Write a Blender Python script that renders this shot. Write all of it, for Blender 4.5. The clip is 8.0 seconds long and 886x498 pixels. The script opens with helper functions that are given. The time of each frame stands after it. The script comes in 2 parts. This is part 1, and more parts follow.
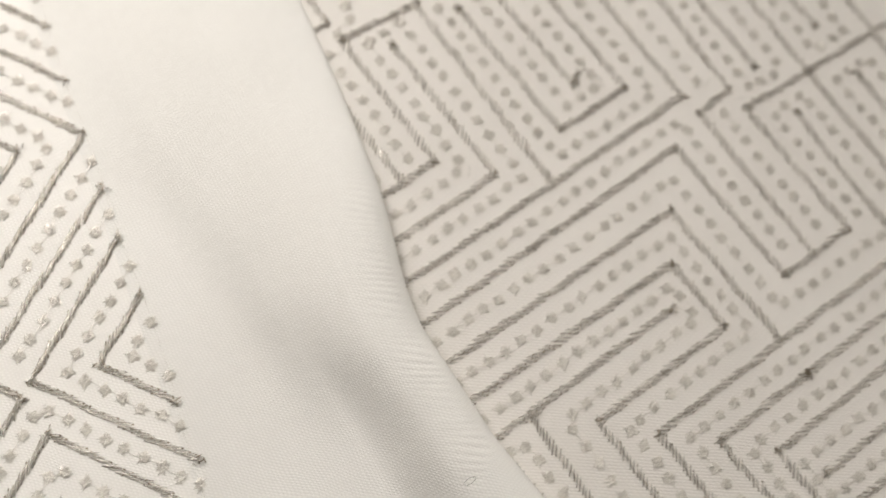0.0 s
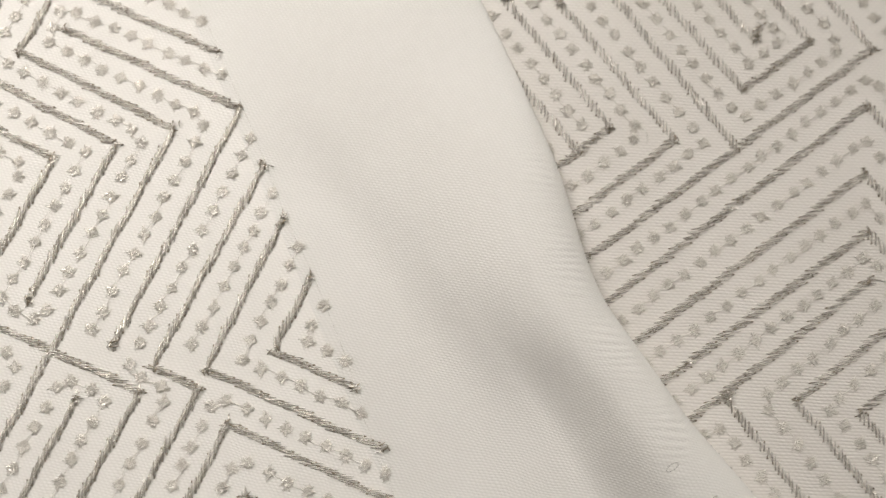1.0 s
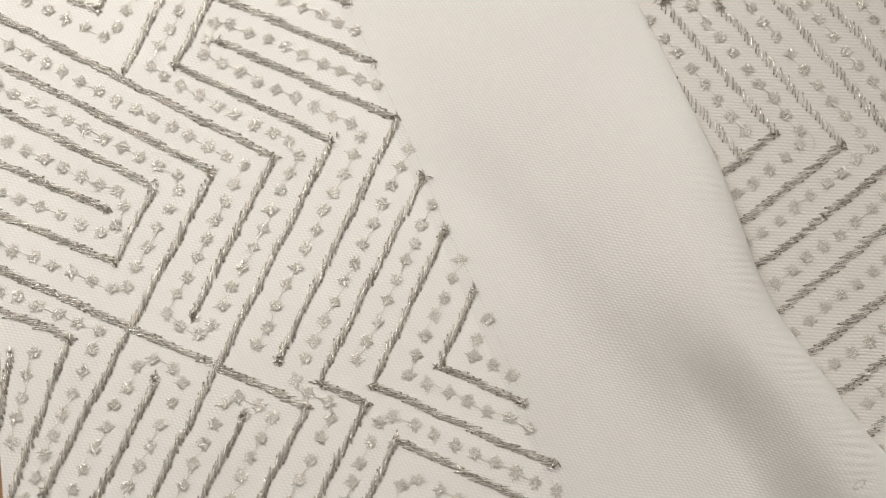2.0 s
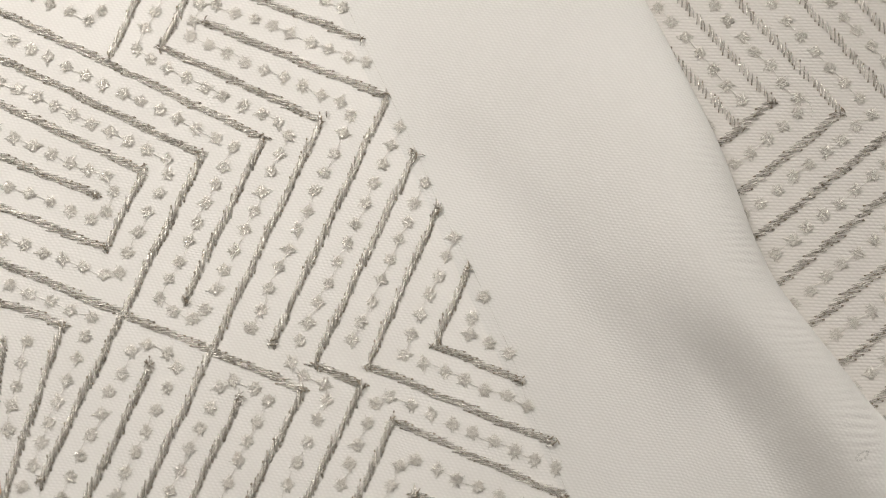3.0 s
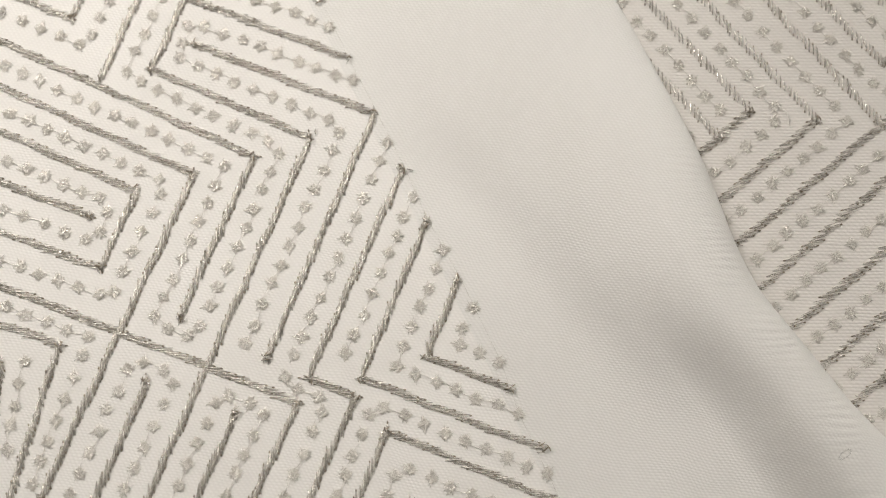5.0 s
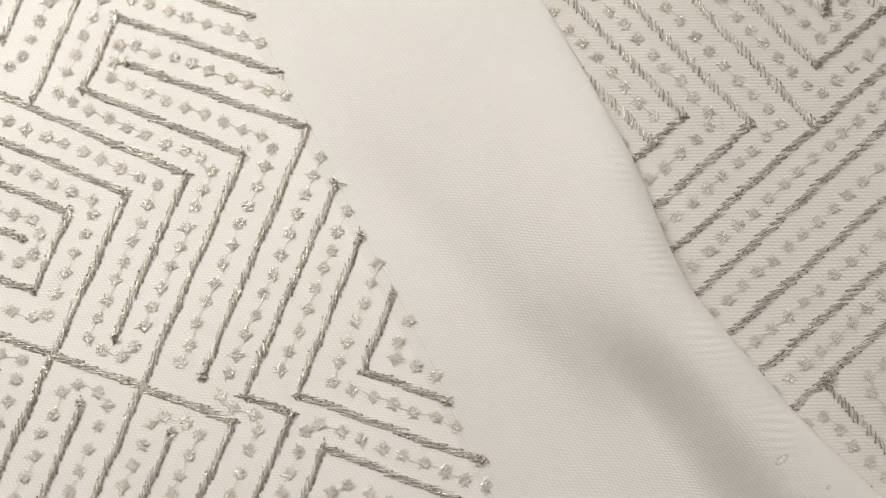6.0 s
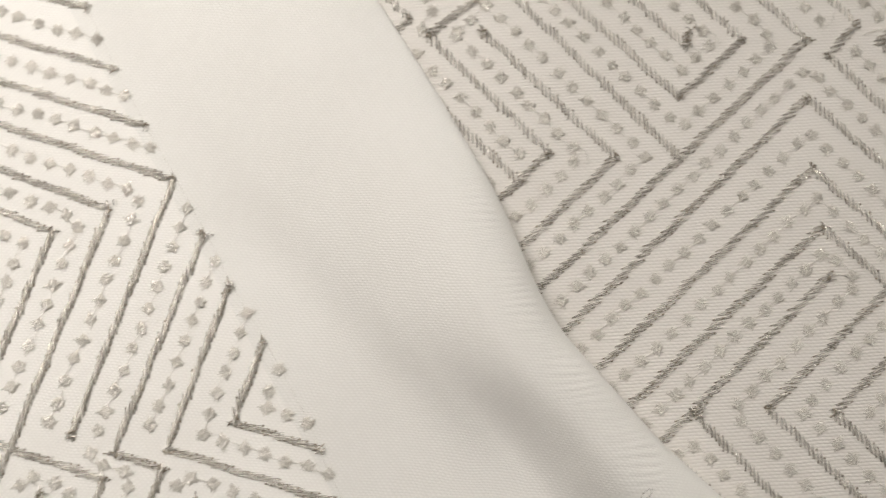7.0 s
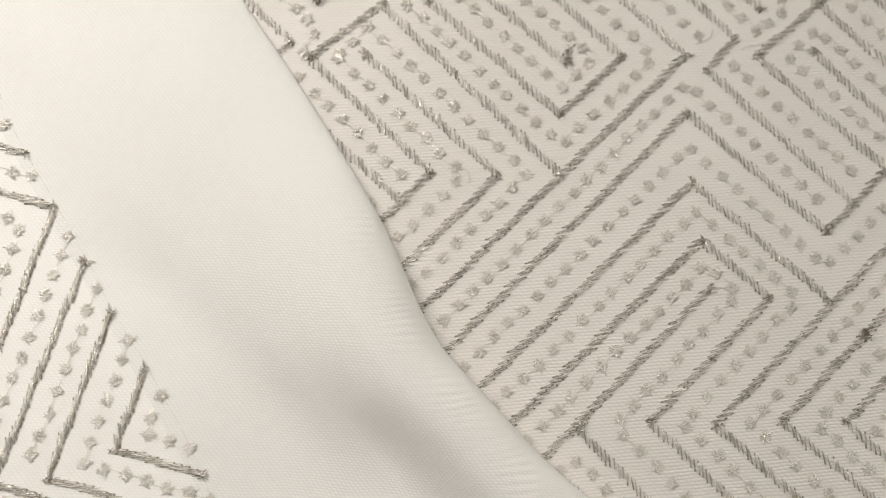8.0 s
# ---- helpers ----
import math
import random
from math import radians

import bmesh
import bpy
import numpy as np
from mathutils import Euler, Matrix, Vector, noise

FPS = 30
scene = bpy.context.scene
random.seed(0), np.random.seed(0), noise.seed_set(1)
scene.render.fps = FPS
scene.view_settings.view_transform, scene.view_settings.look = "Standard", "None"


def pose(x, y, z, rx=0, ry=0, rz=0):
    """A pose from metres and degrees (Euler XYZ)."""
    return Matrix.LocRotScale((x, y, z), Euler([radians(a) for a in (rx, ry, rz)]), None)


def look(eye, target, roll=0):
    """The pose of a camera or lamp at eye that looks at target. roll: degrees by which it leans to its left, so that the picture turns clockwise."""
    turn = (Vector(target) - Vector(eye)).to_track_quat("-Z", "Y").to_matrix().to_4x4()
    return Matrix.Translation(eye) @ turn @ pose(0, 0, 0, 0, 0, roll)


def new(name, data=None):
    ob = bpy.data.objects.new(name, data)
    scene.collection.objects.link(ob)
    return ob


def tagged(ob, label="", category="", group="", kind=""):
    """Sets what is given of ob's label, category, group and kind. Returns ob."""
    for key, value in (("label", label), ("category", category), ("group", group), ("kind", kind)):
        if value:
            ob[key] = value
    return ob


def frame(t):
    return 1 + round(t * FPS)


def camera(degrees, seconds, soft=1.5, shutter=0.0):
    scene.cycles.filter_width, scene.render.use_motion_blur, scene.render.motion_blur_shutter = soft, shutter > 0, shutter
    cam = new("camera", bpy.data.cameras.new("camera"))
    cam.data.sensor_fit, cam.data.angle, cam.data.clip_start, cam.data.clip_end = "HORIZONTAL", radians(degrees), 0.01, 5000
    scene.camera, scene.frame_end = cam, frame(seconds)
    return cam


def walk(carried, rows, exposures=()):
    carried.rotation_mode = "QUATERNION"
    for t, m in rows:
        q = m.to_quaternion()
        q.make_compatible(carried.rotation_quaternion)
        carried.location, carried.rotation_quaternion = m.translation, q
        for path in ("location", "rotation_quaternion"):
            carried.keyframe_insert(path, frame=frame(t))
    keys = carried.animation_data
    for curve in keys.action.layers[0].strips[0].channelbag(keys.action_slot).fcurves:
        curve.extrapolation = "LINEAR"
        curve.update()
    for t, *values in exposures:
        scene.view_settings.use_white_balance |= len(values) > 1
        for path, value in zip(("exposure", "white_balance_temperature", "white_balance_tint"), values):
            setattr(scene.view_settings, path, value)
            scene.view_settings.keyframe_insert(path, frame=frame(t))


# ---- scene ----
cam = camera(60.0, 8.0, soft=1.15, shutter=0.35)
cam.data.dof.use_dof, cam.data.dof.focus_distance, cam.data.dof.aperture_fstop = True, 0.0941, 10.0
walk(cam, [
    (0.0, pose(0.05831, 0.02292, 0.10295, 11.473, -4.861, 26.213)),
    (0.3, pose(0.05477, 0.02047, 0.10048, 10.414, -3.364, 26.004)),
    (0.5, pose(0.04588, 0.02067, 0.10048, 8.391, -3.281, 25.438)),
    (1.0, pose(0.03924, 0.01746, 0.09625, 8.340, -2.837, 25.310)),
    (1.5, pose(0.03018, 0.01360, 0.09396, 8.678, -2.098, 24.961)),
    (2.0, pose(0.02250, 0.01197, 0.09411, 8.077, -1.112, 25.054)),
    (3.3, pose(0.02468, 0.01161, 0.09266, 7.141, -0.408, 23.637)),
    (3.5, pose(0.02307, 0.01016, 0.09327, 7.252, -1.142, 23.833)),
    (4.0, pose(0.02321, 0.01047, 0.09359, 7.198, -1.052, 23.200)),
    (5.5, pose(0.02718, 0.01430, 0.09531, 7.824, -0.803, 21.981)),
    (6.0, pose(0.03144, 0.01639, 0.09475, 7.957, -0.756, 21.071)),
    (6.5, pose(0.03534, 0.01898, 0.09509, 8.037, -0.759, 20.521)),
    (7.0, pose(0.04387, 0.02575, 0.09591, 8.488, -1.354, 18.566)),
    (7.5, pose(0.05113, 0.02990, 0.09636, 8.575, -1.675, 17.037)),
    (8.0, pose(0.05622, 0.03155, 0.09703, 8.987, -1.933, 17.173))],
    exposures=[(0.0, 0.09), (0.5, 0.02), (1.5, -0.10), (2.0, -0.16), (3.5, -0.18), (4.0, -0.17), (5.5, -0.12), (6.0, -0.07), (7.0, -0.02), (8.0, 0.08)])

# ---- light: a pale ceiling light and one unseen lamp added close to the table ----
world = bpy.data.worlds.new("world")
scene.world = world
world.use_nodes = True
world.node_tree.nodes["Background"].inputs[0].default_value = (1.0, 0.965, 0.905, 1)
world.node_tree.nodes["Background"].inputs[1].default_value = 0.1


def area_lamp(name, eye, target, shape, size, watts, colour, spread=180):
    data = bpy.data.lights.new(name, "AREA")
    data.shape, data.size, data.energy, data.color = shape, size, watts, colour
    data.spread = radians(spread)
    new(name, data).matrix_world = look(eye, target)


# added source with no lamp behind it; narrow spread dims the lower right
area_lamp("added_left_light", (-0.18, 0.115, 0.165), (0.0, 0.04, 0), "DISK", 0.16, 0.225, (1.0, 0.955, 0.915), 90)
area_lamp("ceiling_light", (0.95, 1.15, 1.62), (0.05, 0.05, 0), "SQUARE", 0.7, 34.0, (1.0, 0.975, 0.935))


# ---- materials ----
def material(name):
    m = bpy.data.materials.new(name)
    m.use_nodes = True
    t = m.node_tree
    return m, t, t.nodes["Principled BSDF"]


def node(t, kind, links=(), **values):
    n = t.nodes.new(kind)
    for k, v in values.items():
        if k == "operation":
            n.operation = v
        elif k == "blend_type":
            n.blend_type = v
        elif k == "data_type":
            n.data_type = v
    for socket, source in links:
        if hasattr(source, "bl_idname"):
            t.links.new(source, n.inputs[socket])
        else:
            n.inputs[socket].default_value = source
    return n


def calc(t, op, a, b=0.0):
    return node(t, "ShaderNodeMath", ((0, a), (1, b)), operation=op).outputs[0]


def ramp(t, fac, stops):
    n = node(t, "ShaderNodeValToRGB", ((0, fac),))
    e = n.color_ramp.elements
    while len(e) < len(stops):
        e.new(0.5)
    for slot, (p, c) in zip(e, stops):
        slot.position, slot.color = p, (*c, 1)
    return n.outputs[0]


def woven(name, base, angle, across, along, ribbed, depth):
    """Cloth of crossed yarns; the yarns follow the sheet's UV, which is in metres."""
    m, t, shader = material(name)
    uv = node(t, "ShaderNodeUVMap").outputs[0]
    wob = node(t, "ShaderNodeTexNoise", (("Vector", uv), ("Scale", 190.0), ("Detail", 2.0)))
    off = node(t, "ShaderNodeVectorMath", ((0, wob.outputs["Color"]), (1, (0.5, 0.5, 0.5))), operation="SUBTRACT").outputs[0]
    off = node(t, "ShaderNodeVectorMath", ((0, off), (1, (0.0004, 0.0004, 0) if ribbed else (0.0011, 0.0011, 0))), operation="MULTIPLY").outputs[0]
    uvw = node(t, "ShaderNodeVectorMath", ((0, uv), (1, off)), operation="ADD").outputs[0]
    turned = node(t, "ShaderNodeVectorRotate", (("Vector", uvw), ("Angle", radians(angle)))).outputs[0]
    xy = node(t, "ShaderNodeSeparateXYZ", ((0, turned),))
    sp = calc(t, "SINE", calc(t, "MULTIPLY", xy.outputs[0], math.pi / across))
    sq = calc(t, "SINE", calc(t, "MULTIPLY", xy.outputs[1], math.pi / along))
    if ribbed:
        high = calc(t, "ADD", calc(t, "MULTIPLY", calc(t, "ABSOLUTE", sq), 0.75), calc(t, "MULTIPLY", calc(t, "MULTIPLY", sp, sq), 0.25))
    else:
        knots = calc(t, "ADD", calc(t, "MULTIPLY", calc(t, "MULTIPLY", sp, sq), 0.5), 0.5)
        high = calc(t, "ADD", calc(t, "MULTIPLY", knots, 0.6), calc(t, "MULTIPLY", calc(t, "ABSOLUTE", sq), 0.4))
    slub = node(t, "ShaderNodeTexNoise", (("Vector", uv), ("Scale", 700.0), ("Detail", 3.0))).outputs[0]
    fuzz = node(t, "ShaderNodeTexNoise", (("Vector", uv), ("Scale", 5200.0), ("Detail", 3.0))).outputs[0]
    height = calc(t, "ADD", calc(t, "MULTIPLY", high, calc(t, "ADD", slub, 0.45)), calc(t, "MULTIPLY", fuzz, 0.35))
    bump = node(t, "ShaderNodeBump", (("Height", height), ("Distance", depth), ("Strength", 0.8)))
    t.links.new(bump.outputs[0], shader.inputs["Normal"])
    stain = node(t, "ShaderNodeTexNoise", (("Vector", uv), ("Scale", 45.0), ("Detail", 4.0))).outputs[0]
    tone = calc(t, "ADD", calc(t, "MULTIPLY", stain, 0.6), calc(t, "MULTIPLY", height, 0.4))
    low = tuple(c * k for c, k in zip(base, (0.88, 0.875, 0.865)))
    colour = ramp(t, tone, ((0.3, low), (0.75, base)))
    t.links.new(colour, shader.inputs["Base Color"])
    shader.inputs["Roughness"].default_value = 0.82
    shader.inputs["Sheen Weight"].default_value = 0.15
    shader.inputs["Specular IOR Level"].default_value = 0.25
    return m


def thread(name, dark, light, rough, metal):
    """Metallic embroidery yarn: strands differ, and each is wound with a fine bright foil."""
    m, t, shader = material(name)
    island = node(t, "ShaderNodeNewGeometry").outputs["Random Per Island"]
    where = node(t, "ShaderNodeTexCoord").outputs["Object"]
    grain = node(t, "ShaderNodeTexNoise", (("Vector", where), ("Scale", 5600.0), ("Detail", 2.0))).outputs[0]
    patch = node(t, "ShaderNodeTexNoise", (("Vector", where), ("Scale", 130.0), ("Detail", 2.0))).outputs[0]
    mix = calc(t, "ADD", calc(t, "MULTIPLY", island, 0.3), calc(t, "ADD", calc(t, "MULTIPLY", grain, 0.6), calc(t, "MULTIPLY", patch, 0.25)))
    t.links.new(ramp(t, mix, ((0.3, dark), (0.82, light))), shader.inputs["Base Color"])
    bump = node(t, "ShaderNodeBump", (("Height", grain), ("Distance", 0.00012), ("Strength", 1.0)))
    t.links.new(bump.outputs[0], shader.inputs["Normal"])
    shader.inputs["Metallic"].default_value = metal
    shader.inputs["Roughness"].default_value = rough
    return m


PLAIN_WEAVE = woven("plain_weave_cotton", (0.815, 0.79, 0.747), -35, 0.00030, 0.00034, False, 0.000045)
# same cotton in a cooler white, its base darkened for the border's shaded slope
BORDER_WEAVE_SHADED = woven("shaded_white_plain_weave_cotton", (0.765, 0.747, 0.708), -35, 0.00030, 0.00034, False, 0.00006)
RIB_WEAVE = woven("ribbed_cotton", (0.73, 0.695, 0.648), -22, 0.0004, 0.00041, True, 0.00005)
SILVER = thread("tarnished_silver_thread", (0.28, 0.25, 0.205), (1.0, 0.96, 0.88), 0.22, 0.5)
PALE = thread("pale_silver_thread", (0.68, 0.635, 0.57), (1.0, 0.965, 0.89), 0.2, 0.28)
KNOT_AND_HOLE = thread("brown_thread_and_hole_shade", (0.14, 0.11, 0.08), (0.32, 0.27, 0.20), 0.5, 0.5)

WOOD, wt, ws = material("orange_brown_wood")
wv = node(wt, "ShaderNodeMapping", (("Vector", node(wt, "ShaderNodeTexCoord").outputs["Object"]), ("Scale", (9.0, 90.0, 9.0)), ("Rotation", (0, 0, 0.5)))).outputs[0]
wn = node(wt, "ShaderNodeTexNoise", (("Vector", wv), ("Scale", 3.0), ("Detail", 6.0), ("Distortion", 0.6))).outputs[0]
wt.links.new(ramp(wt, wn, ((0.3, (0.30, 0.13, 0.055)), (0.7, (0.52, 0.27, 0.13)))), ws.inputs["Base Color"])
wt.links.new(node(wt, "ShaderNodeBump", (("Height", wn), ("Distance", 0.0004))).outputs[0], ws.inputs["Normal"])
ws.inputs["Roughness"].default_value = 0.42


PLASTER, pt, ps = material("cream_wall_paint")
pn = node(pt, "ShaderNodeTexNoise", (("Vector", node(pt, "ShaderNodeTexCoord").outputs["Object"]), ("Scale", 30.0), ("Detail", 5.0))).outputs[0]
pt.links.new(ramp(pt, pn, ((0.3, (0.46, 0.44, 0.40)), (0.7, (0.54, 0.51, 0.47)))), ps.inputs["Base Color"])
ps.inputs["Roughness"].default_value = 0.9


# ---- building ----
def mesh_of(name, verts, faces, mat, smooth=True):
    me = bpy.data.meshes.new(name)
    me.from_pydata([tuple(v) for v in verts], [], faces)
    me.materials.append(mat)
    if smooth:
        me.polygons.foreach_set("use_smooth", [True] * len(me.polygons))
    me.update()
    return me


def part(name, me, parent, label="", kind=""):
    ob = new(name, me)
    ob.parent = parent
    return tagged(ob, label=label, kind=kind)


def box(x0, y0, z0, x1, y1, z1, bevel=0.0):
    bm = bmesh.new()
    bmesh.ops.create_cube(bm, size=1.0, matrix=Matrix.Translation(((x0 + x1) / 2, (y0 + y1) / 2, (z0 + z1) / 2)) @ Matrix.Diagonal((x1 - x0, y1 - y0, z1 - z0, 1)))
    if bevel:
        bmesh.ops.bevel(bm, geom=bm.edges[:], offset=bevel, segments=3, affect="EDGES", profile=0.5)
    return bm


def from_bm(name, bm, mat):
    me = bpy.data.meshes.new(name)
    bm.to_mesh(me)
    bm.free()
    me.materials.append(mat)
    return me


MM = 0.001
TABLE_Z = -0.0012


def slab(name, label, *size):
    tagged(new(name, from_bm(name, box(*size), PLASTER)), label=label, category=name.split("_")[0], kind="structure")


# plain room round the table
slab("floor", "plain pale floor under the table", -1.5, -1.5, -0.80, 1.5, 1.5, -0.75)
slab("ceiling", "plain cream painted ceiling", -1.5, -1.5, 1.65, 1.5, 1.5, 1.7)
slab("wall_north", "plain cream painted wall", -1.5, 1.5, -0.75, 1.5, 1.6, 1.65)
slab("wall_south", "plain cream painted wall", -1.5, -1.6, -0.75, 1.5, -1.5, 1.65)
slab("wall_east", "plain cream painted wall", 1.5, -1.6, -0.75, 1.6, 1.6, 1.65)
slab("wall_west", "plain cream painted wall", -1.6, -1.6, -0.75, -1.5, 1.6, 1.65)

table = tagged(new("table"), label="orange-brown wooden table under the white cloths", category="table")
part("tabletop", from_bm("tabletop", box(-0.45, -0.35, TABLE_Z - 0.03, 0.55, 0.4, TABLE_Z, 0.004), WOOD), table)
leg = from_bm("leg", box(-0.03, -0.03, -0.75, 0.03, 0.03, TABLE_Z - 0.03, 0.003), WOOD)
for lx, ly in ((-0.4, -0.3), (0.5, -0.3), (-0.4, 0.35), (0.5, 0.35)):
    part("leg", leg, table).location = (lx, ly, 0)


def between(x, xs, ys):
    """A smooth line through a few knots."""
    x, xs, ys = np.asarray(x, float), np.array(xs, float), np.array(ys, float)
    slope = np.gradient(ys, xs)
    i = np.clip(np.searchsorted(xs, x) - 1, 0, len(xs) - 2)
    h = xs[i + 1] - xs[i]
    u = np.clip((x - xs[i]) / h, 0, 1)
    return ((1 + 2 * u) * (1 - u) ** 2 * ys[i] + u * (1 - u) ** 2 * h * slope[i] + u * u * (3 - 2 * u) * ys[i + 1] + u * u * (u - 1) * h * slope[i + 1])


def step(x):
    x = np.clip(x, 0, 1)
    return x * x * (3 - 2 * x)


# The bordered cloth, in millimetres: n runs across its plain border, e along it.
NX, NY = 0.6606, 0.7507


def to_xy(n, e):
    return n * NX + e * NY, n * NY - e * NX


def to_ne(x, y):
    return x * NX + y * NY, x * NY - y * NX


def edge_n(e):
    """The rolled edge of the border."""
    return between(e, (-80, -33, -22, -13, -4, 3, 9, 15, 21, 27, 33, 38, 42, 47, 51, 60, 80), (65, 66.2, 66.7, 66.9, 66.9, 66.7, 66.0, 65.2, 65.1, 66.2, 67.4, 68.4, 69.6, 71.2, 72.4, 75.5, 82))


def outer_n(e):
    return between(e, (-80, -45, -24.8, -12.4, -5.3, 6.3, 17.8, 60, 80), (-36, -30.2, -24.0, -22.9, -25.5, -28.9, -33.0, -49, -57))


def foot_n(e):
    """Where the border begins to rise towards its rolled edge."""
    return between(e, (-80, -30, -12, 0, 10, 20, 30, 40, 50, 80), (22, 26, 32, 37.5, 40.5, 42.4, 43.5, 44.5, 46.0, 54))


def roll_w(e):
    """Width of the roll between its crest and the edge."""
    return between(e, (-80, -30, -8, 8, 20, 32, 40, 50, 80), (10, 10, 9.5, 8.6, 7.4, 6.2, 6.6, 8.6, 9))


def roll_h(e):
    """Height of the crest."""
    return between(e, (-80, -30, -10, 2, 14, 30, 40, 50, 80), (2.2, 2.6, 3.3, 4.4, 5.3, 5.4, 5.6, 5.4, 4.4))


def ground_z(x, y):
    """Top of the ribbed cloth, in millimetres."""
    n, e = to_ne(x, y)
    flat = -0.27 + 0.0028 * x + 0.0127 * y + 0.12 * np.sin(x * 0.11 + 1) * np.sin(y * 0.09)
    return flat


def border_z(n, e):
    """Top of the bordered cloth, in millimetres: flat, then a slope up to the crest of the rolled edge."""
    n, e = np.asarray(n, float), np.asarray(e, float)
    edge, foot, wide, high = edge_n(e), foot_n(e), roll_w(e), roll_h(e)
    crest = edge - wide
    u = np.clip((n - foot) / (crest - foot), 0, 1)
    late = 0.75 * step((e - 11) / 24)
    rise = (1 - late) * (0.35 * step(u) + 0.65 * u * step(u * 2.2)) + late * step(np.clip(u * 2.0 - 1.0, 0, 1))
    over = np.clip((n - crest) / wide, 0, 1)
    lip = ground_z(*to_xy(edge, e)) + 0.2
    z = (high - lip) * rise * np.sqrt(np.maximum(1 - over ** 2.2, 0)) + lip * over
    hem = edge - 5.2 * step((e - 37) / 8)
    near = step((n - hem + 7.5) / 5) * step((hem - 0.2 - n) / 1.6)
    yarn = (e * 0.9 - n * 0.433) * 2 * math.pi / 0.92
    gather = 0.06 * np.sin(yarn + 1.3 * np.sin(e * 0.9)) * near * step((e + 12) / 25) * (0.6 + 0.4 * np.sin(e * 0.53))
    gather = gather + 0.02 * np.sin(e * 2.1 + 0.9 * np.sin(e * 0.7) - n * 0.5) * near * step((e + 8) / 22)
    swell = 0.22 * np.sin(n * 0.09 + 0.5) * np.sin(e * 0.075 + n * 0.03)
    crease = 0.22 * np.exp(-(((n - 35.5 - 0.12 * (e + 30)) / 3.0) ** 2)) * step((12 - e) / 20)
    return z + gather + swell * step((32 - n) / 8 + 0.3) - crease


border_cloth = tagged(new("embroidered_cloth"), label="off-white cotton cloth, silver maze embroidery, plain folded border", category="cloth")

rows = np.r_[np.arange(-78, -35, 0.8), np.arange(-35, 55, 0.2), np.arange(55, 78, 0.8)]
verts, uvs, width = [], [], 0
for e in rows:
    edge, outer = float(edge_n(e)), float(outer_n(e))
    crest = edge - float(roll_w(e))
    roll = crest + (edge - crest) * np.sin(np.linspace(0, math.pi / 2, 26)[1:])
    across = np.r_[np.linspace(outer, 31, 44), np.linspace(31, crest, 52)[1:], roll]
    z = border_z(across, np.full_like(across, e))
    lip = float(ground_z(*to_xy(edge, e))) - 0.15
    line = [(n, zz) for n, zz in zip(across, z)]
    line += [(edge - 0.35 + 0.35 * math.cos(a), lip + 0.35 - 0.35 * math.sin(a)) for a in np.linspace(0, math.pi / 2, 6)[1:]]
    line += [(edge - 0.35 - k * 2.0, lip - 0.02 * k) for k in range(1, 6)]
    run = 0.0
    for i, (n, zz) in enumerate(line):
        if i:
            run += math.hypot(n - line[i - 1][0], zz - line[i - 1][1])
        x, y = to_xy(n, e)
        verts.append((x * MM, y * MM, zz * MM))
        uvs.append(((outer + run) * MM, e * MM))
    width = len(line)


def grid_faces(count, width):
    return [(i * width + j, (i + 1) * width + j, (i + 1) * width + j + 1, i * width + j + 1) for i in range(count - 1) for j in range(width - 1)]


def sheet(name, verts, uvs, faces, mat, thick):
    me = mesh_of(name, verts, faces, mat)
    layer = me.uv_layers.new(name="UVMap")
    index = np.empty(len(me.loops), int)
    me.loops.foreach_get("vertex_index", index)
    layer.data.foreach_set("uv", np.array(uvs)[index].ravel())
    if me.polygons[0].normal.z < 0:
        me.flip_normals()
    ob = new(name, me)
    solid = ob.modifiers.new("thickness", "SOLIDIFY")
    solid.thickness, solid.offset, solid.use_rim = thick, -1, False
    return ob


SEAM = 43
for name, label, first, last, weave in (("panel", "off-white woven ground of the embroidery", 0, SEAM + 1, PLAIN_WEAVE), ("folded_border", "plain white woven border, softly folded", SEAM, width, BORDER_WEAVE_SHADED)):
    keep = [i * width + j for i in range(len(rows)) for j in range(first, last)]
    cloth = sheet(name, [verts[k] for k in keep], [uvs[k] for k in keep], grid_faces(len(rows), last - first), weave, 0.0004)
    cloth.parent = border_cloth
    tagged(cloth, label=label)

# the ribbed cloth below the fold
ribbed_cloth = tagged(new("ribbed_cloth"), label="cream ribbed cloth with silver maze embroidery under the fold", category="cloth")
verts, uvs = [], []
ns, es = np.arange(40, 201, 1.5), np.arange(-120, 120.1, 1.5)
for e in es:
    for n in ns:
        x, y = to_xy(n, e)
        sink = step((61 - n) / 6)
        zz = float(ground_z(x, y)) * (1 - sink) + sink * (TABLE_Z * 1000 + 0.5)
        away = step((n - 170) / 25) + step((abs(e) - 100) / 20)
        zz = zz * (1 - min(1, away)) + min(1, away) * (TABLE_Z * 1000 + 0.5)
        verts.append((x * MM, y * MM, zz * MM))
        uvs.append((x * MM, y * MM))
ribbed = sheet("fabric", verts, uvs, grid_faces(len(es), len(ns)), RIB_WEAVE, 0.0004)
ribbed.parent = ribbed_cloth


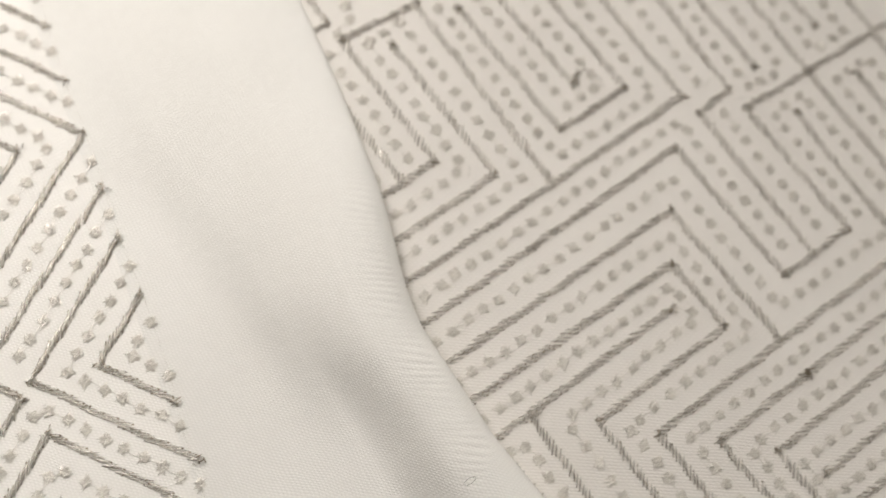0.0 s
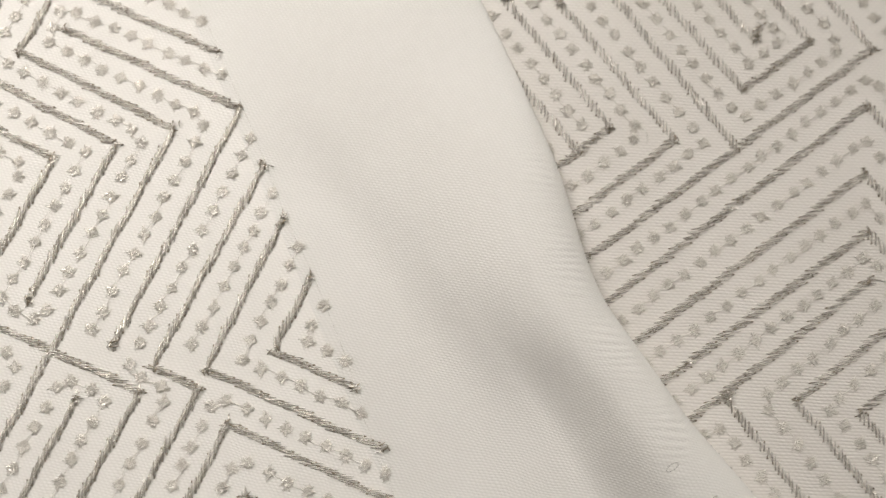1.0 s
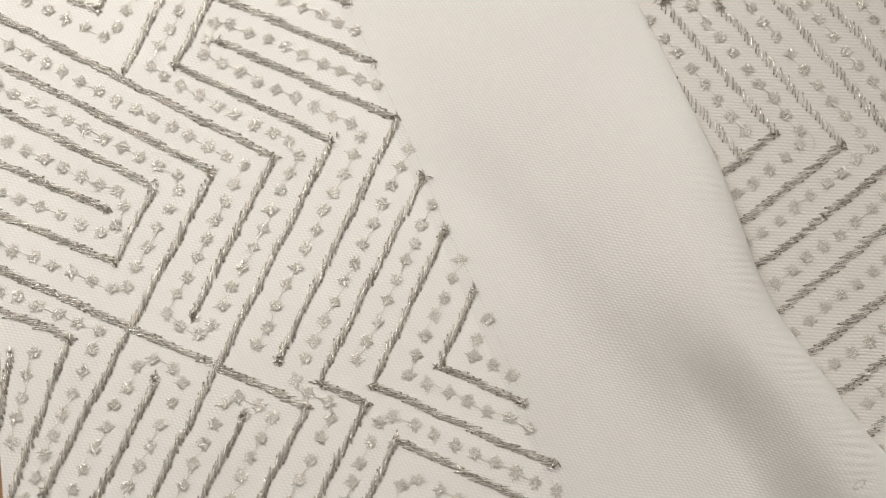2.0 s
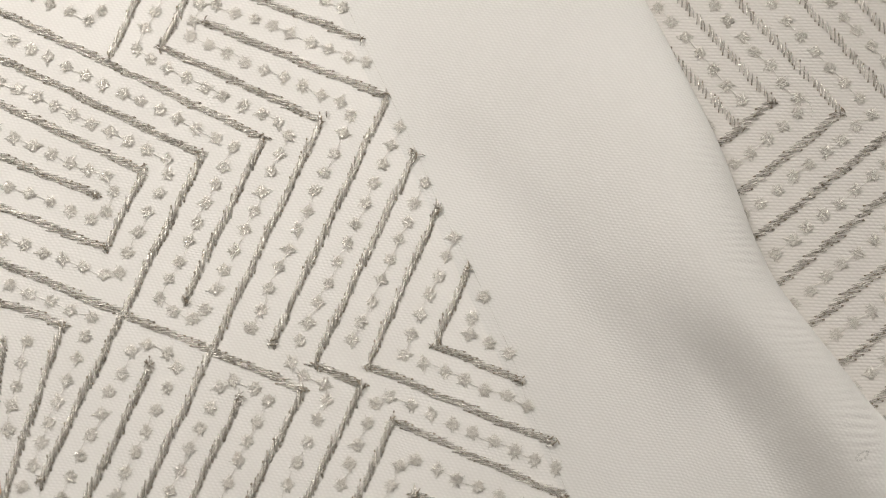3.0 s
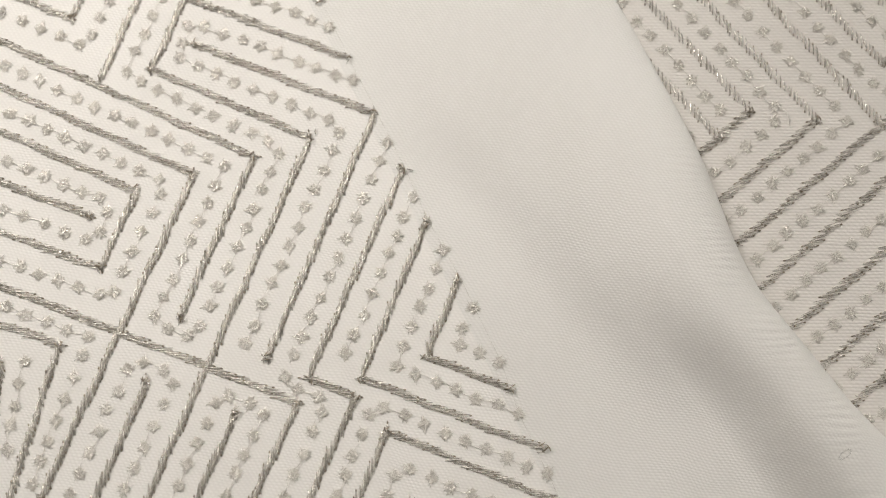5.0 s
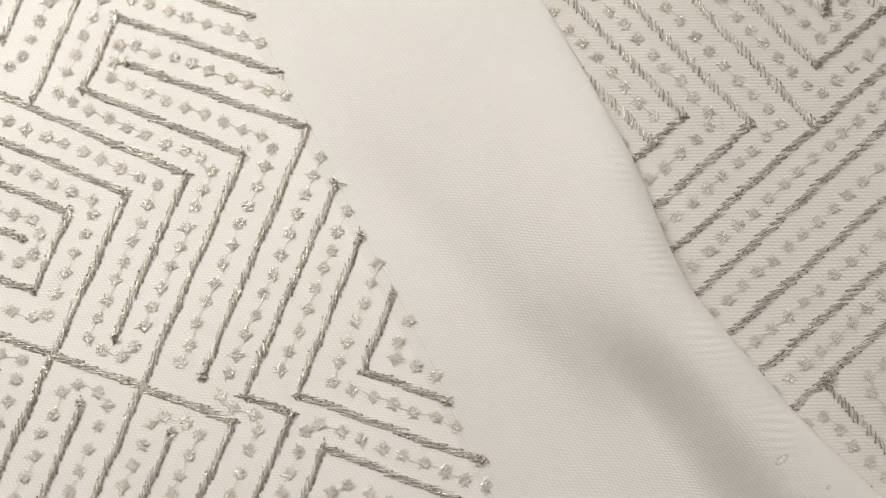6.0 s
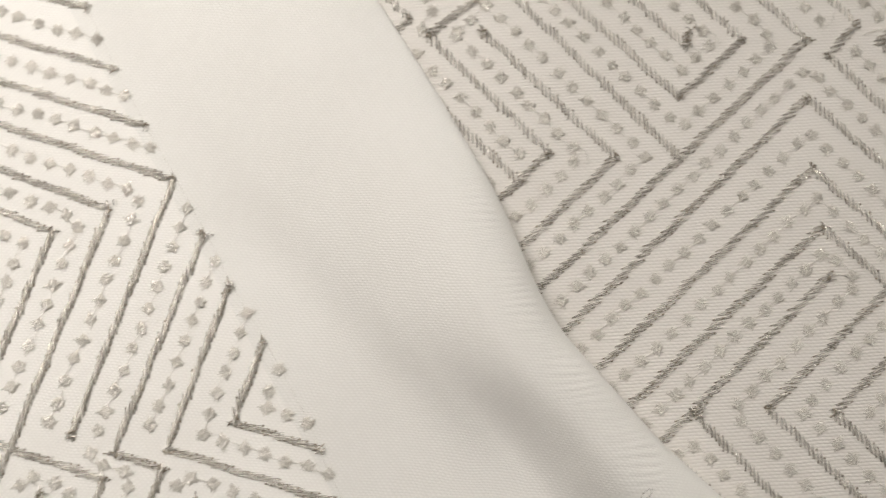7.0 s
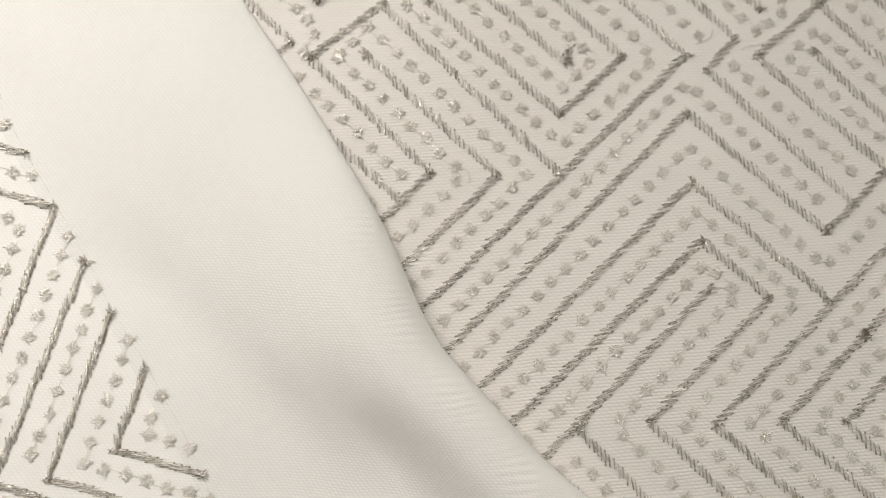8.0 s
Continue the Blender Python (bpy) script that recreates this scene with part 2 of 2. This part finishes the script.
# ---- embroidery ----
def strands(ends, wide, lift, sides=5, rings=5, flat=0.75):
    """Arched threads with rounded ends from rows of start and end points, in millimetres: one mesh."""
    ends = np.asarray(ends, float).reshape(-1, 2, 3)
    count = len(ends)
    wide, lift = np.broadcast_to(wide, count), np.broadcast_to(lift, count)
    u = np.linspace(0, 1, rings)
    body = np.sin(np.clip(u, 0.06, 0.94) * math.pi) ** 0.45
    along = ends[:, 1] - ends[:, 0]
    along /= np.linalg.norm(along, axis=1, keepdims=True) + 1e-9
    side = np.cross(along, (0, 0, 1.0))
    side /= np.linalg.norm(side, axis=1, keepdims=True) + 1e-9
    up = np.cross(side, along)
    mid = ends[:, :1] + (ends[:, 1:] - ends[:, :1]) * u[None, :, None]
    mid = mid + up[:, None] * (lift[:, None] * np.sin(u * math.pi)[None])[..., None]
    a = np.arange(sides) * 2 * math.pi / sides + math.pi / 2
    ring = side[:, None, None] * np.cos(a)[None, None, :, None] + flat * up[:, None, None] * np.sin(a)[None, None, :, None]
    v = mid[:, :, None] + ring * (0.5 * wide[:, None] * body[None])[..., None, None]
    faces = []
    for s in range(count):
        o = s * rings * sides
        for k in range(rings - 1):
            for j in range(sides):
                faces.append((o + k * sides + j, o + k * sides + (j + 1) % sides, o + (k + 1) * sides + (j + 1) % sides, o + (k + 1) * sides + j))
        faces.append(tuple(o + j for j in reversed(range(sides))))
        faces.append(tuple(o + (rings - 1) * sides + j for j in range(sides)))
    return v.reshape(-1, 3) * MM, faces


def left_height(x, y):
    return float(border_z(*to_ne(x, y)))


def right_place(a, b):
    c, s = 0.44808, 0.89399
    return a * c + b * s, a * s - b * c


def right_height(x, y):
    return float(ground_z(x, y))


rng = random.Random(7)
# slant in degrees, stitch length, pitch, thinnest and thickest thread, columns (mm off the line), share of stitch ends
# with painted needle-hole shade
STEEP = (25, 2.1, 0.74, 0.12, 0.165, (0.0,), 0.5)
SHALLOW = (17, 1.85, 0.95, 0.1, 0.14, (-0.17, 0.17), 0.5)
RISING = (-25, 1.4, 0.98, 0.1, 0.145, (-0.22, 0.22), 0.55)
FALLING = (-41, 1.6, 0.72, 0.17, 0.23, (0.0,), 0.6)


def satin_row(cloth, height, p, q, style, start_knot=False, end_knot=False):
    """A line of slanting satin stitches from p to q, in millimetres on the cloth; each stitch is a pair of threads."""
    slant, reach, pitch, thin, thick, columns, holes = style
    (x0, y0), (x1, y1) = p, q
    length = math.hypot(x1 - x0, y1 - y0)
    dx, dy = (x1 - x0) / length, (y1 - y0) / length
    bundle = (-1, 0, 1) if slant > 0 else (0,)
    ends, wides, lifts, dark = [], [], [], []

    def lay(a, b, rise, wide, lift, dark_strand=False):
        ends.append(((*a, height(*a) + rise), (*b, height(*b) + rise)))
        wides.append(wide)
        lifts.append(lift)
        dark.append(dark_strand)

    for c, column in enumerate(columns):
        at = pitch * c / len(columns)
        while at <= length:
            w = column + rng.gauss(0, 0.05) + 0.06 * math.sin(at * 0.7 + x0)
            long = reach * rng.uniform(0.84, 1.12)
            t = radians(slant + rng.gauss(0, 3.5))
            sx, sy = dx * math.cos(t) - dy * math.sin(t), dx * math.sin(t) + dy * math.cos(t)
            cx, cy = x0 + dx * at - dy * w, y0 + dy * at + dx * w
            for side in (bundle if len(columns) == 1 else (-1, 1)):
                off, slide, fan = side * rng.uniform(0.1, 0.16), rng.gauss(0, 0.09), rng.uniform(0.2, 0.7)
                a = (cx - sx * (long / 2 - slide) - sy * off * fan, cy - sy * (long / 2 - slide) + sx * off * fan)
                b = (cx + sx * (long / 2 + slide) - sy * off, cy + sy * (long / 2 + slide) + sx * off)
                lay(a, b, 0.05, rng.uniform(thin, thick), rng.uniform(0.06, 0.15))
            # short raised brown strands give the needle holes their shade by colour
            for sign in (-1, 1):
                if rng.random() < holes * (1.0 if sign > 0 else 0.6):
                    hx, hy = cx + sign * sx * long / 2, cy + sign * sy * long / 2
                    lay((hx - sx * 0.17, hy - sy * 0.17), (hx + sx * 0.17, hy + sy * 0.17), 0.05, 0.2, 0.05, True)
            at += pitch * rng.uniform(0.88, 1.12)
    for knot, (kx, ky) in ((start_knot, p), (end_knot, q)):
        for k in range(9 if knot else 2):
            t = rng.uniform(0, math.pi)
            ox, oy = kx + rng.gauss(0, 0.3), ky + rng.gauss(0, 0.3)
            lx, ly = 0.45 * math.cos(t), 0.45 * math.sin(t)
            lay((ox - lx, oy - ly), (ox + lx, oy + ly), 0.1, 0.18, rng.uniform(0.15, 0.35), k % 3 == 0)
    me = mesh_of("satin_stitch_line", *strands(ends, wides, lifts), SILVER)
    me.materials.append(KNOT_AND_HOLE)
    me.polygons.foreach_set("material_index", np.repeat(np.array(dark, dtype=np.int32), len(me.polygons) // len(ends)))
    part("satin_stitch_line", me, cloth, "slanting tarnished silver stitches")


def star_mesh(seed):
    """One small ragged star of fine radiating stitches, about 2.4 mm across."""
    r = random.Random(seed)
    ends, wides, lifts = [], [], []
    points, phase = r.choice((4, 4, 4, 5, 8)), r.uniform(-0.3, 0.3)
    stretch = r.uniform(0.9, 1.12)
    for k in range(9):
        off = -0.72 + 0.18 * k + r.gauss(0, 0.03)
        far = max(0.85 - 0.75 * abs(off), 0.25) * r.uniform(0.85, 1.15)
        ends.append(((-far, off, 0.01), (far, off + r.gauss(0, 0.08), 0.01)))
        wides.append(r.uniform(0.15, 0.2))
        lifts.append(r.uniform(0.02, 0.05))
    count = 28
    for k in range(count):
        t = k * 2 * math.pi / count + r.uniform(-0.1, 0.1)
        lobe = 0.5 + 0.5 * math.cos(points * (t - phase))
        far = (0.74 + 0.44 * lobe) * r.uniform(0.84, 1.1)
        near, bend = r.uniform(0.1, 0.5), r.uniform(-0.6, 0.6)
        ends.append(((near * math.cos(t + bend), near * math.sin(t + bend), 0.06 + r.uniform(0, 0.08)), (far * math.cos(t) * stretch, far * math.sin(t) / stretch, 0.02)))
        wides.append(r.uniform(0.09, 0.14))
        lifts.append(r.uniform(0.02, 0.09))
    for k in range(10):
        t, far = r.uniform(0, math.pi), r.uniform(0.25, 0.6)
        ox, oy = r.gauss(0, 0.25), r.gauss(0, 0.25)
        ends.append(((ox - far * math.cos(t), oy - far * math.sin(t), 0.1), (ox + far * math.cos(t), oy + far * math.sin(t), 0.1)))
        wides.append(r.uniform(0.08, 0.12))
        lifts.append(r.uniform(0.06, 0.16))
    return mesh_of("star_stitch", *strands(ends, wides, lifts, sides=4, rings=4, flat=0.8), PALE)


STARS = [star_mesh(s) for s in range(14)]
star_count = {}


def star_row(cloth, height, points, turn, pitch=2.62):
    """Stars along a bent line, with the loose thread that runs between them."""
    run, at, spots = 0.0, 0.0, []
    for (x0, y0), (x1, y1) in zip(points, points[1:]):
        length = math.hypot(x1 - x0, y1 - y0)
        while at <= run + length + 1e-6:
            u = (at - run) / length
            spots.append((x0 + (x1 - x0) * u + rng.gauss(0, 0.1), y0 + (y1 - y0) * u + rng.gauss(0, 0.1)))
            at += pitch * rng.uniform(0.95, 1.05)
        run += length
    extra = []
    for x, y in spots:
        star_count[cloth.name] = star_count.get(cloth.name, 0) + 1
        up = Vector((height(x - 1, y) - height(x + 1, y), height(x, y - 1) - height(x, y + 1), 2.0))
        lie = Vector((0, 0, 1)).rotation_difference(up).to_matrix().to_4x4()
        m = Matrix.Translation((x * MM, y * MM, (height(x, y) + 0.07) * MM)) @ lie @ Matrix.Rotation(turn + rng.uniform(-0.35, 0.35), 4, "Z") @ Matrix.Diagonal((rng.uniform(0.8, 0.96), rng.uniform(0.8, 0.96), 0.6, 1.0))
        me = rng.choice(STARS)
        if star_count[cloth.name] <= 300:
            part("star_stitch", me, cloth).matrix_basis = m
        else:
            extra.append((me, m))
    links = []
    for (x0, y0), (x1, y1) in zip(spots, spots[1:]):
        if rng.random() < 0.7:
            jx, jy = rng.uniform(-0.3, 0.3), rng.uniform(-0.3, 0.3)
            links.append(((x0 + jx, y0 + jy, height(x0, y0) + 0.12), (x1 + jy, y1 + jx, height(x1, y1) + 0.12)))
    if links:
        part("running_thread", mesh_of("running_thread", *strands(links, 0.09, 0.02, sides=4, rings=3), PALE), cloth, "thin loose thread between stars")
    return extra


def joined_stars(cloth, extra):
    if not extra:
        return
    verts, faces = [], []
    for me, m in extra:
        o = len(verts)
        verts += [tuple(m @ v.co) for v in me.vertices]
        faces += [tuple(o + i for i in p.vertices) for p in me.polygons]
    part("star_stitches", mesh_of("star_stitches", verts, faces, PALE), cloth, "small pale silver star stitches", "stuff")


# -- bordered cloth: steep lines (same x) and shallow lines (same y) --
def steep(x, y0, y1, start=False, end=False, x1=None):
    satin_row(border_cloth, left_height, (x, y0), (x if x1 is None else x1, y1), STEEP, start, end)


def shallow(y, x0, x1, start=False, end=False, y1=None):
    satin_row(border_cloth, left_height, (x0, y), (x1, y if y1 is None else y1), SHALLOW, start, end)


shallow(28.0, -50, -5.7, y1=26.4)
shallow(22.5, -48, -11.7, y1=21.4)
shallow(17.4, -46, -17.4, y1=16.6)
shallow(10.8, -44, -21.4, end=True, y1=11.6)
shallow(5.2, -40, -17.5, y1=6.2)
shallow(-0.5, -31, 11.8, y1=0.6)
shallow(-4.8, -28, -17.6, y1=-4.1)
shallow(37.0, -18.8, 6.2, start=True, y1=37.4)
shallow(31.9, -22.6, -0.2, y1=31.3)
shallow(42.3, -22.5, 0.0, y1=42.9)
shallow(47.8, -27.8, -6.2, y1=48.7)
shallow(54.3, -28, -12.9, y1=55.3)
shallow(60.3, -28, -19.5, y1=61.0)
shallow(33.9, -52, -34.8)
shallow(3.8, 11.8, 18.2)
shallow(6.3, 18.0, 41.4, end=True, y1=6.8)
shallow(11.7, 24.3, 35.2, end=True, y1=12.0)
shallow(1.6, 23.2, 45.0, end=True, y1=1.8)
shallow(-5.0, 29.0, 52.0, y1=-4.3)
steep(-28.4, 56, 28.3, x1=-27.9)
steep(-34.9, 52, 33.9)
steep(-40.4, 50, 34.2)
steep(-22.5, 42.3, 31.9)
steep(-17.3, 16.5, 6.3)
steep(-11.7, 21.3, -21.3, end=True)
steep(-5.7, 26.2, 4.5, end=True)
steep(-0.1, 31.3, -34)
steep(6.2, 37.3, 4.0, end=True)
steep(12.3, 32.1, 3.8, start=True, x1=11.8)
steep(17.7, 27.1, 6.3, start=True)
steep(24.1, 21.8, 11.7, start=True)
steep(-17.7, -4.1, -26, x1=-14.6)
steep(-23.0, -8.8, -16.5, x1=-20.4)
steep(-5.9, -4.2, -30, start=True)
steep(5.5, -3.4, -30, start=True, x1=5.0)
steep(11.9, 0.5, -28, x1=11.0)
steep(18.1, 3.7, -26, x1=17.0)
steep(23.2, 1.6, -24, x1=22.8)
steep(29.0, -5.0, -22)

LEFT_TURN = radians(20)
for line in (
    ((9.3, 34.6), (9.2, 2.2), (15, 2.2), (15, -26)),
    ((2.0, 40.3), (-20.4, 39.7), (-20.4, 34.5), (3.1, 34.4), (3.1, 4)),
    ((-3.6, 45.8), (-25.3, 45.2), (-25.3, 29.9), (-2.9, 28.7), (-2.9, 2.7), (-8.5, 2.8), (-8.6, 24), (-46, 25.2)),
    ((-44, 19.9), (-14.5, 19), (-14.4, 3.2), (-32, 2.2)),
    ((-42, 13.9), (-19.4, 14), (-19.4, 8.8), (-38, 7.9)),
    ((-28, -2.7), (-14.6, -1.9), (-13.2, -24)),
    ((-20.5, -7.5), (-17.5, -19)),
    ((-8.7, -30), (-8.7, -2.2), (-3, -2.2), (-3, -32)),
    ((2.7, -32), (2.7, -1.9), (8.5, -1.7), (8.2, -30)),
    ((15.0, 29.4), (14.9, 6.4)),
    ((20.4, -26), (20.6, 4.1), (43.8, 4.3)),
    ((21.0, 24.6), (20.9, 9.3), (38.2, 9.6)),
    ((27.2, 19.3), (26.9, 14.7), (33.6, 14.4)),
    ((25.9, -24), (26, -1.5), (46, -1.3)),
    ((32, -24), (32, -7.7), (50, -7.3)),
    ((-10, 51.7), (-26, 51.0)),
    ((-31.5, 54), (-31.4, 31.2), (-50, 31.4)),
    ((-37.6, 52), (-37.6, 37)),
):
    joined_stars(border_cloth, star_row(border_cloth, left_height, line, LEFT_TURN))

# fine edging thread where the embroidery stops
stops = [(-12.9, 55.3), (-6.1, 48.7), (0.3, 42.9), (6.9, 37.3), (12.6, 32.3), (18.0, 27.2), (24.5, 22.0), (32.8, 14.6), (37.0, 9.8), (45.6, 2.0)]
links = []
for (x0, y0), (x1, y1) in zip(stops, stops[1:]):
    for k in range(4):
        u, v = k / 4, (k + 0.92) / 4
        p, q = (x0 + (x1 - x0) * u, y0 + (y1 - y0) * u), (x0 + (x1 - x0) * v, y0 + (y1 - y0) * v)
        links.append(((*p, left_height(*p)), (*q, left_height(*q))))
part("edging_thread", mesh_of("edging_thread", *strands(links, 0.06, 0.02, sides=4, rings=3), PALE), border_cloth, "fine pale edging thread")


# -- ribbed cloth: a runs up along the long lines, b down across them --
def rising(b, a0, a1, start=False, end=False, b1=None):
    satin_row(ribbed_cloth, right_height, right_place(a0, b), right_place(a1, b if b1 is None else b1), RISING, start, end)


def falling(a, b0, b1, start=False, end=False, a1=None):
    satin_row(ribbed_cloth, right_height, right_place(a, b0), right_place(a if a1 is None else a1, b1), FALLING, start, end)


rising(19.6, 61.8, 72.6, b1=19.9)
rising(25.6, 52, 78.6, b1=26.3)
rising(30.9, 50, 108.0, b1=33.1)
rising(36.8, 50, 102.2, b1=38.4)
rising(42.8, 49, 95.5, b1=45.1)
rising(48.6, 49, 90.6, b1=51.0)
rising(54.5, 49, 86.5, end=True, b1=55.9)
rising(58.8, 49, 56.4, b1=59.5)
rising(61.4, 68.9, 91.2, b1=62.2)
rising(67.5, 74.3, 130, b1=70.3)
rising(73.4, 80.4, 126, b1=75.6)
rising(79.4, 86.0, 120, b1=80.8)
rising(85.6, 89.5, 115, start=True, b1=86.8)
rising(91.0, 91.0, 110, b1=92)
rising(62.1, 102.8, 115.0, b1=62.6)
rising(26.6, 90.3, 102.0, b1=27.2)
rising(36.7, 108.6, 114.6, b1=36.3)
rising(40.1, 114.7, 150, b1=43.4)
rising(-5.6, 66.8, 72.7)
rising(-2.3, 72.8, 84.9, b1=-0.8)
falling(61.7, 4.0, 19.6)
falling(66.8, -5.6, 19.8, a1=67.4)
falling(72.8, -2.3, 19.8)
falling(78.2, 2.4, 26.3, start=True, a1=78.6)
falling(84.8, -0.8, 32.0, a1=84.4)
falling(89.6, 3.4, 26.6, start=True, a1=90.3)
falling(95.0, -4, 22.4, end=True, a1=96.1)
rising(22.3, 96.2, 97.9, b1=21.4)
falling(101.5, 2, 27.1, a1=102)
falling(108.0, 6, 33.2)
falling(115.4, 12, 36.3, a1=114.6)
falling(120.0, 14, 36.0, end=True, a1=120.3)
falling(127.2, 18, 41.4, a1=126.4)
falling(126.4, 41.4, 72, a1=126.1)
falling(131.9, 24, 36.5, end=True, a1=132.5)
falling(139.7, 28, 62, a1=138.5)
falling(102.2, 38.4, 62.1, a1=102.8)
falling(95.5, 45.1, 67.6, a1=96.3)
falling(90.6, 51.1, 62.2, a1=91.2)
falling(108.6, 36.8, 62.3, a1=108.3)
falling(114.7, 40.1, 62.5, a1=115.0)
falling(120.6, 45.1, 66, start=True, a1=120.0)
falling(62.0, 55.4, 82, a1=61.5)
falling(68.9, 61.4, 88)
falling(74.3, 67.6, 92, a1=75.0)
falling(80.4, 73.5, 97, a1=81.8)
falling(86.0, 79.5, 100, a1=86.6)
falling(56.4, 59.5, 78, a1=57.0)
falling(72.7, -18, -5.6)
falling(66.2, -18, -8.2, end=True)
falling(132.4, 46, 68, start=True)


def on_ribbed(points):
    return [right_place(a, b) for a, b in points]


RIGHT_TURN = radians(20)
for line in (
    ((76.0, 0.2), (81.3, 0.2), (81.5, 28.9), (51, 28.2)),
    ((76.2, -14), (76.4, -4.4), (71.6, -3.4)),
    ((75.5, 0.6), (75.6, 23.0), (56, 22.6)),
    ((70.0, 17.3), (69.8, -3.2)),
    ((64.6, 17.3), (64.3, -4)),
    ((50, 33.9), (105.2, 35.6), (105.4, 59.6)),
    ((50, 39.7), (98.9, 41.8), (99.3, 65.0), (126, 66.4)),
    ((49, 45.7), (93.1, 48.0), (93.6, 64.9), (71.6, 64.4), (72.0, 90)),
    ((49, 51.5), (88.6, 53.4), (88.8, 59.0), (65.5, 58.4), (65.3, 86)),
    ((49, 56.9), (59.2, 57.5), (59.2, 80)),
    ((53.6, 62.3), (53.8, 76)),
    ((78.2, 94), (77.4, 70.6), (126, 72.8)),
    ((84.2, 98), (83.3, 76.6), (122, 78.4)),
    ((116, 83.8), (87.7, 82.6), (88.0, 88.6), (112, 89.4)),
    ((87.3, 1.6), (87.3, 29.5), (105, 30.3), (104.6, 4)),
    ((92.6, -2), (93.1, 24.3), (99.1, 24.7), (98.5, 0)),
    ((111.5, 9), (111.4, 33.4)),
    ((117.6, 14), (117.4, 38.2), (123.4, 38.5), (123.6, 16)),
    ((129.6, 22), (129.5, 39.3), (135.5, 39.8), (135.8, 27)),
    ((111.5, 38.8), (111.6, 59.8)),
    ((123.3, 66), (123.4, 43.4), (117.6, 43.0), (117.7, 63.2)),
    ((129.4, 66), (129.4, 44.4), (135.5, 45.0), (135.2, 64)),
    ((69.8, -8.3), (69.5, -18)),
):
    joined_stars(ribbed_cloth, star_row(ribbed_cloth, right_height, on_ribbed(line), RIGHT_TURN))

# brown tangles of thread on the ribbed cloth
for a, b in ((96.2, 74.0), (62.4, 55.4), (79.3, -7.4)):
    cx, cy = right_place(a, b)
    ends, wides, lifts = [], [], []
    for _ in range(22):
        t = rng.uniform(0, 2 * math.pi)
        ox, oy, far = cx + rng.gauss(0, 0.3), cy + rng.gauss(0, 0.3), rng.uniform(0.3, 0.8)
        z = right_height(cx, cy) + rng.uniform(0.15, 0.4)
        ends.append(((ox, oy, z), (ox + far * math.cos(t), oy + far * math.sin(t), z - 0.1)))
        wides.append(rng.uniform(0.14, 0.24))
        lifts.append(rng.uniform(0.1, 0.35))
    part("thread_tangle", mesh_of("thread_tangle", *strands(ends, wides, lifts), SILVER if a < 70 else KNOT_AND_HOLE), ribbed_cloth, "small tangle of thread")

# two stray pulled stitches on the hem of the border
for at_n, at_e, long in ((63.0, 41.6, 0.8), (66.2, 46.8, 0.3)):
    ends = []
    for k in range(10):
        t0, t1 = k * math.pi / 5, (k + 1) * math.pi / 5
        (xa, ya), (xb, yb) = (to_xy(at_n + long * math.cos(t) - 0.35 * long * math.sin(t), at_e + 0.45 * long * math.sin(t)) for t in (t0, t1))
        ends.append(((xa, ya, left_height(xa, ya) + 0.04), (xb, yb, left_height(xb, yb) + 0.04)))
    part("stray_stitch", mesh_of("stray_stitch", *strands(ends, 0.09, 0.0, sides=4, rings=3), SILVER), border_cloth, "tiny pulled loop of grey thread")

# loose ends of pale thread on the ribbed cloth
for points in (((86.7, 55.9), (88.2, 56.8), (88.4, 58.6)), ((75.6, 21.0), (77.0, 23.4), (75.2, 24.4)), ((110.2, 33.0), (112.6, 34.4), (113.4, 33.2)), ((99.0, 22.5), (100.2, 23.6), (99.4, 25.4)), ((114.0, 38.0), (116.4, 38.6), (118.8, 41.6))):
    spots = on_ribbed(points)
    fine = []
    for k in range(12):
        u = k / 11
        fine.append(tuple((1 - u) ** 2 * p + 2 * u * (1 - u) * q + u * u * r for p, q, r in zip(*spots)))
    links = [((*p, right_height(*p) + 0.15), (*q, right_height(*q) + 0.15)) for p, q in zip(fine, fine[1:])]
    part("loose_thread", mesh_of("loose_thread", *strands(links, 0.13, 0.0, sides=5, rings=3), PALE), ribbed_cloth, "thin loose end of pale thread")
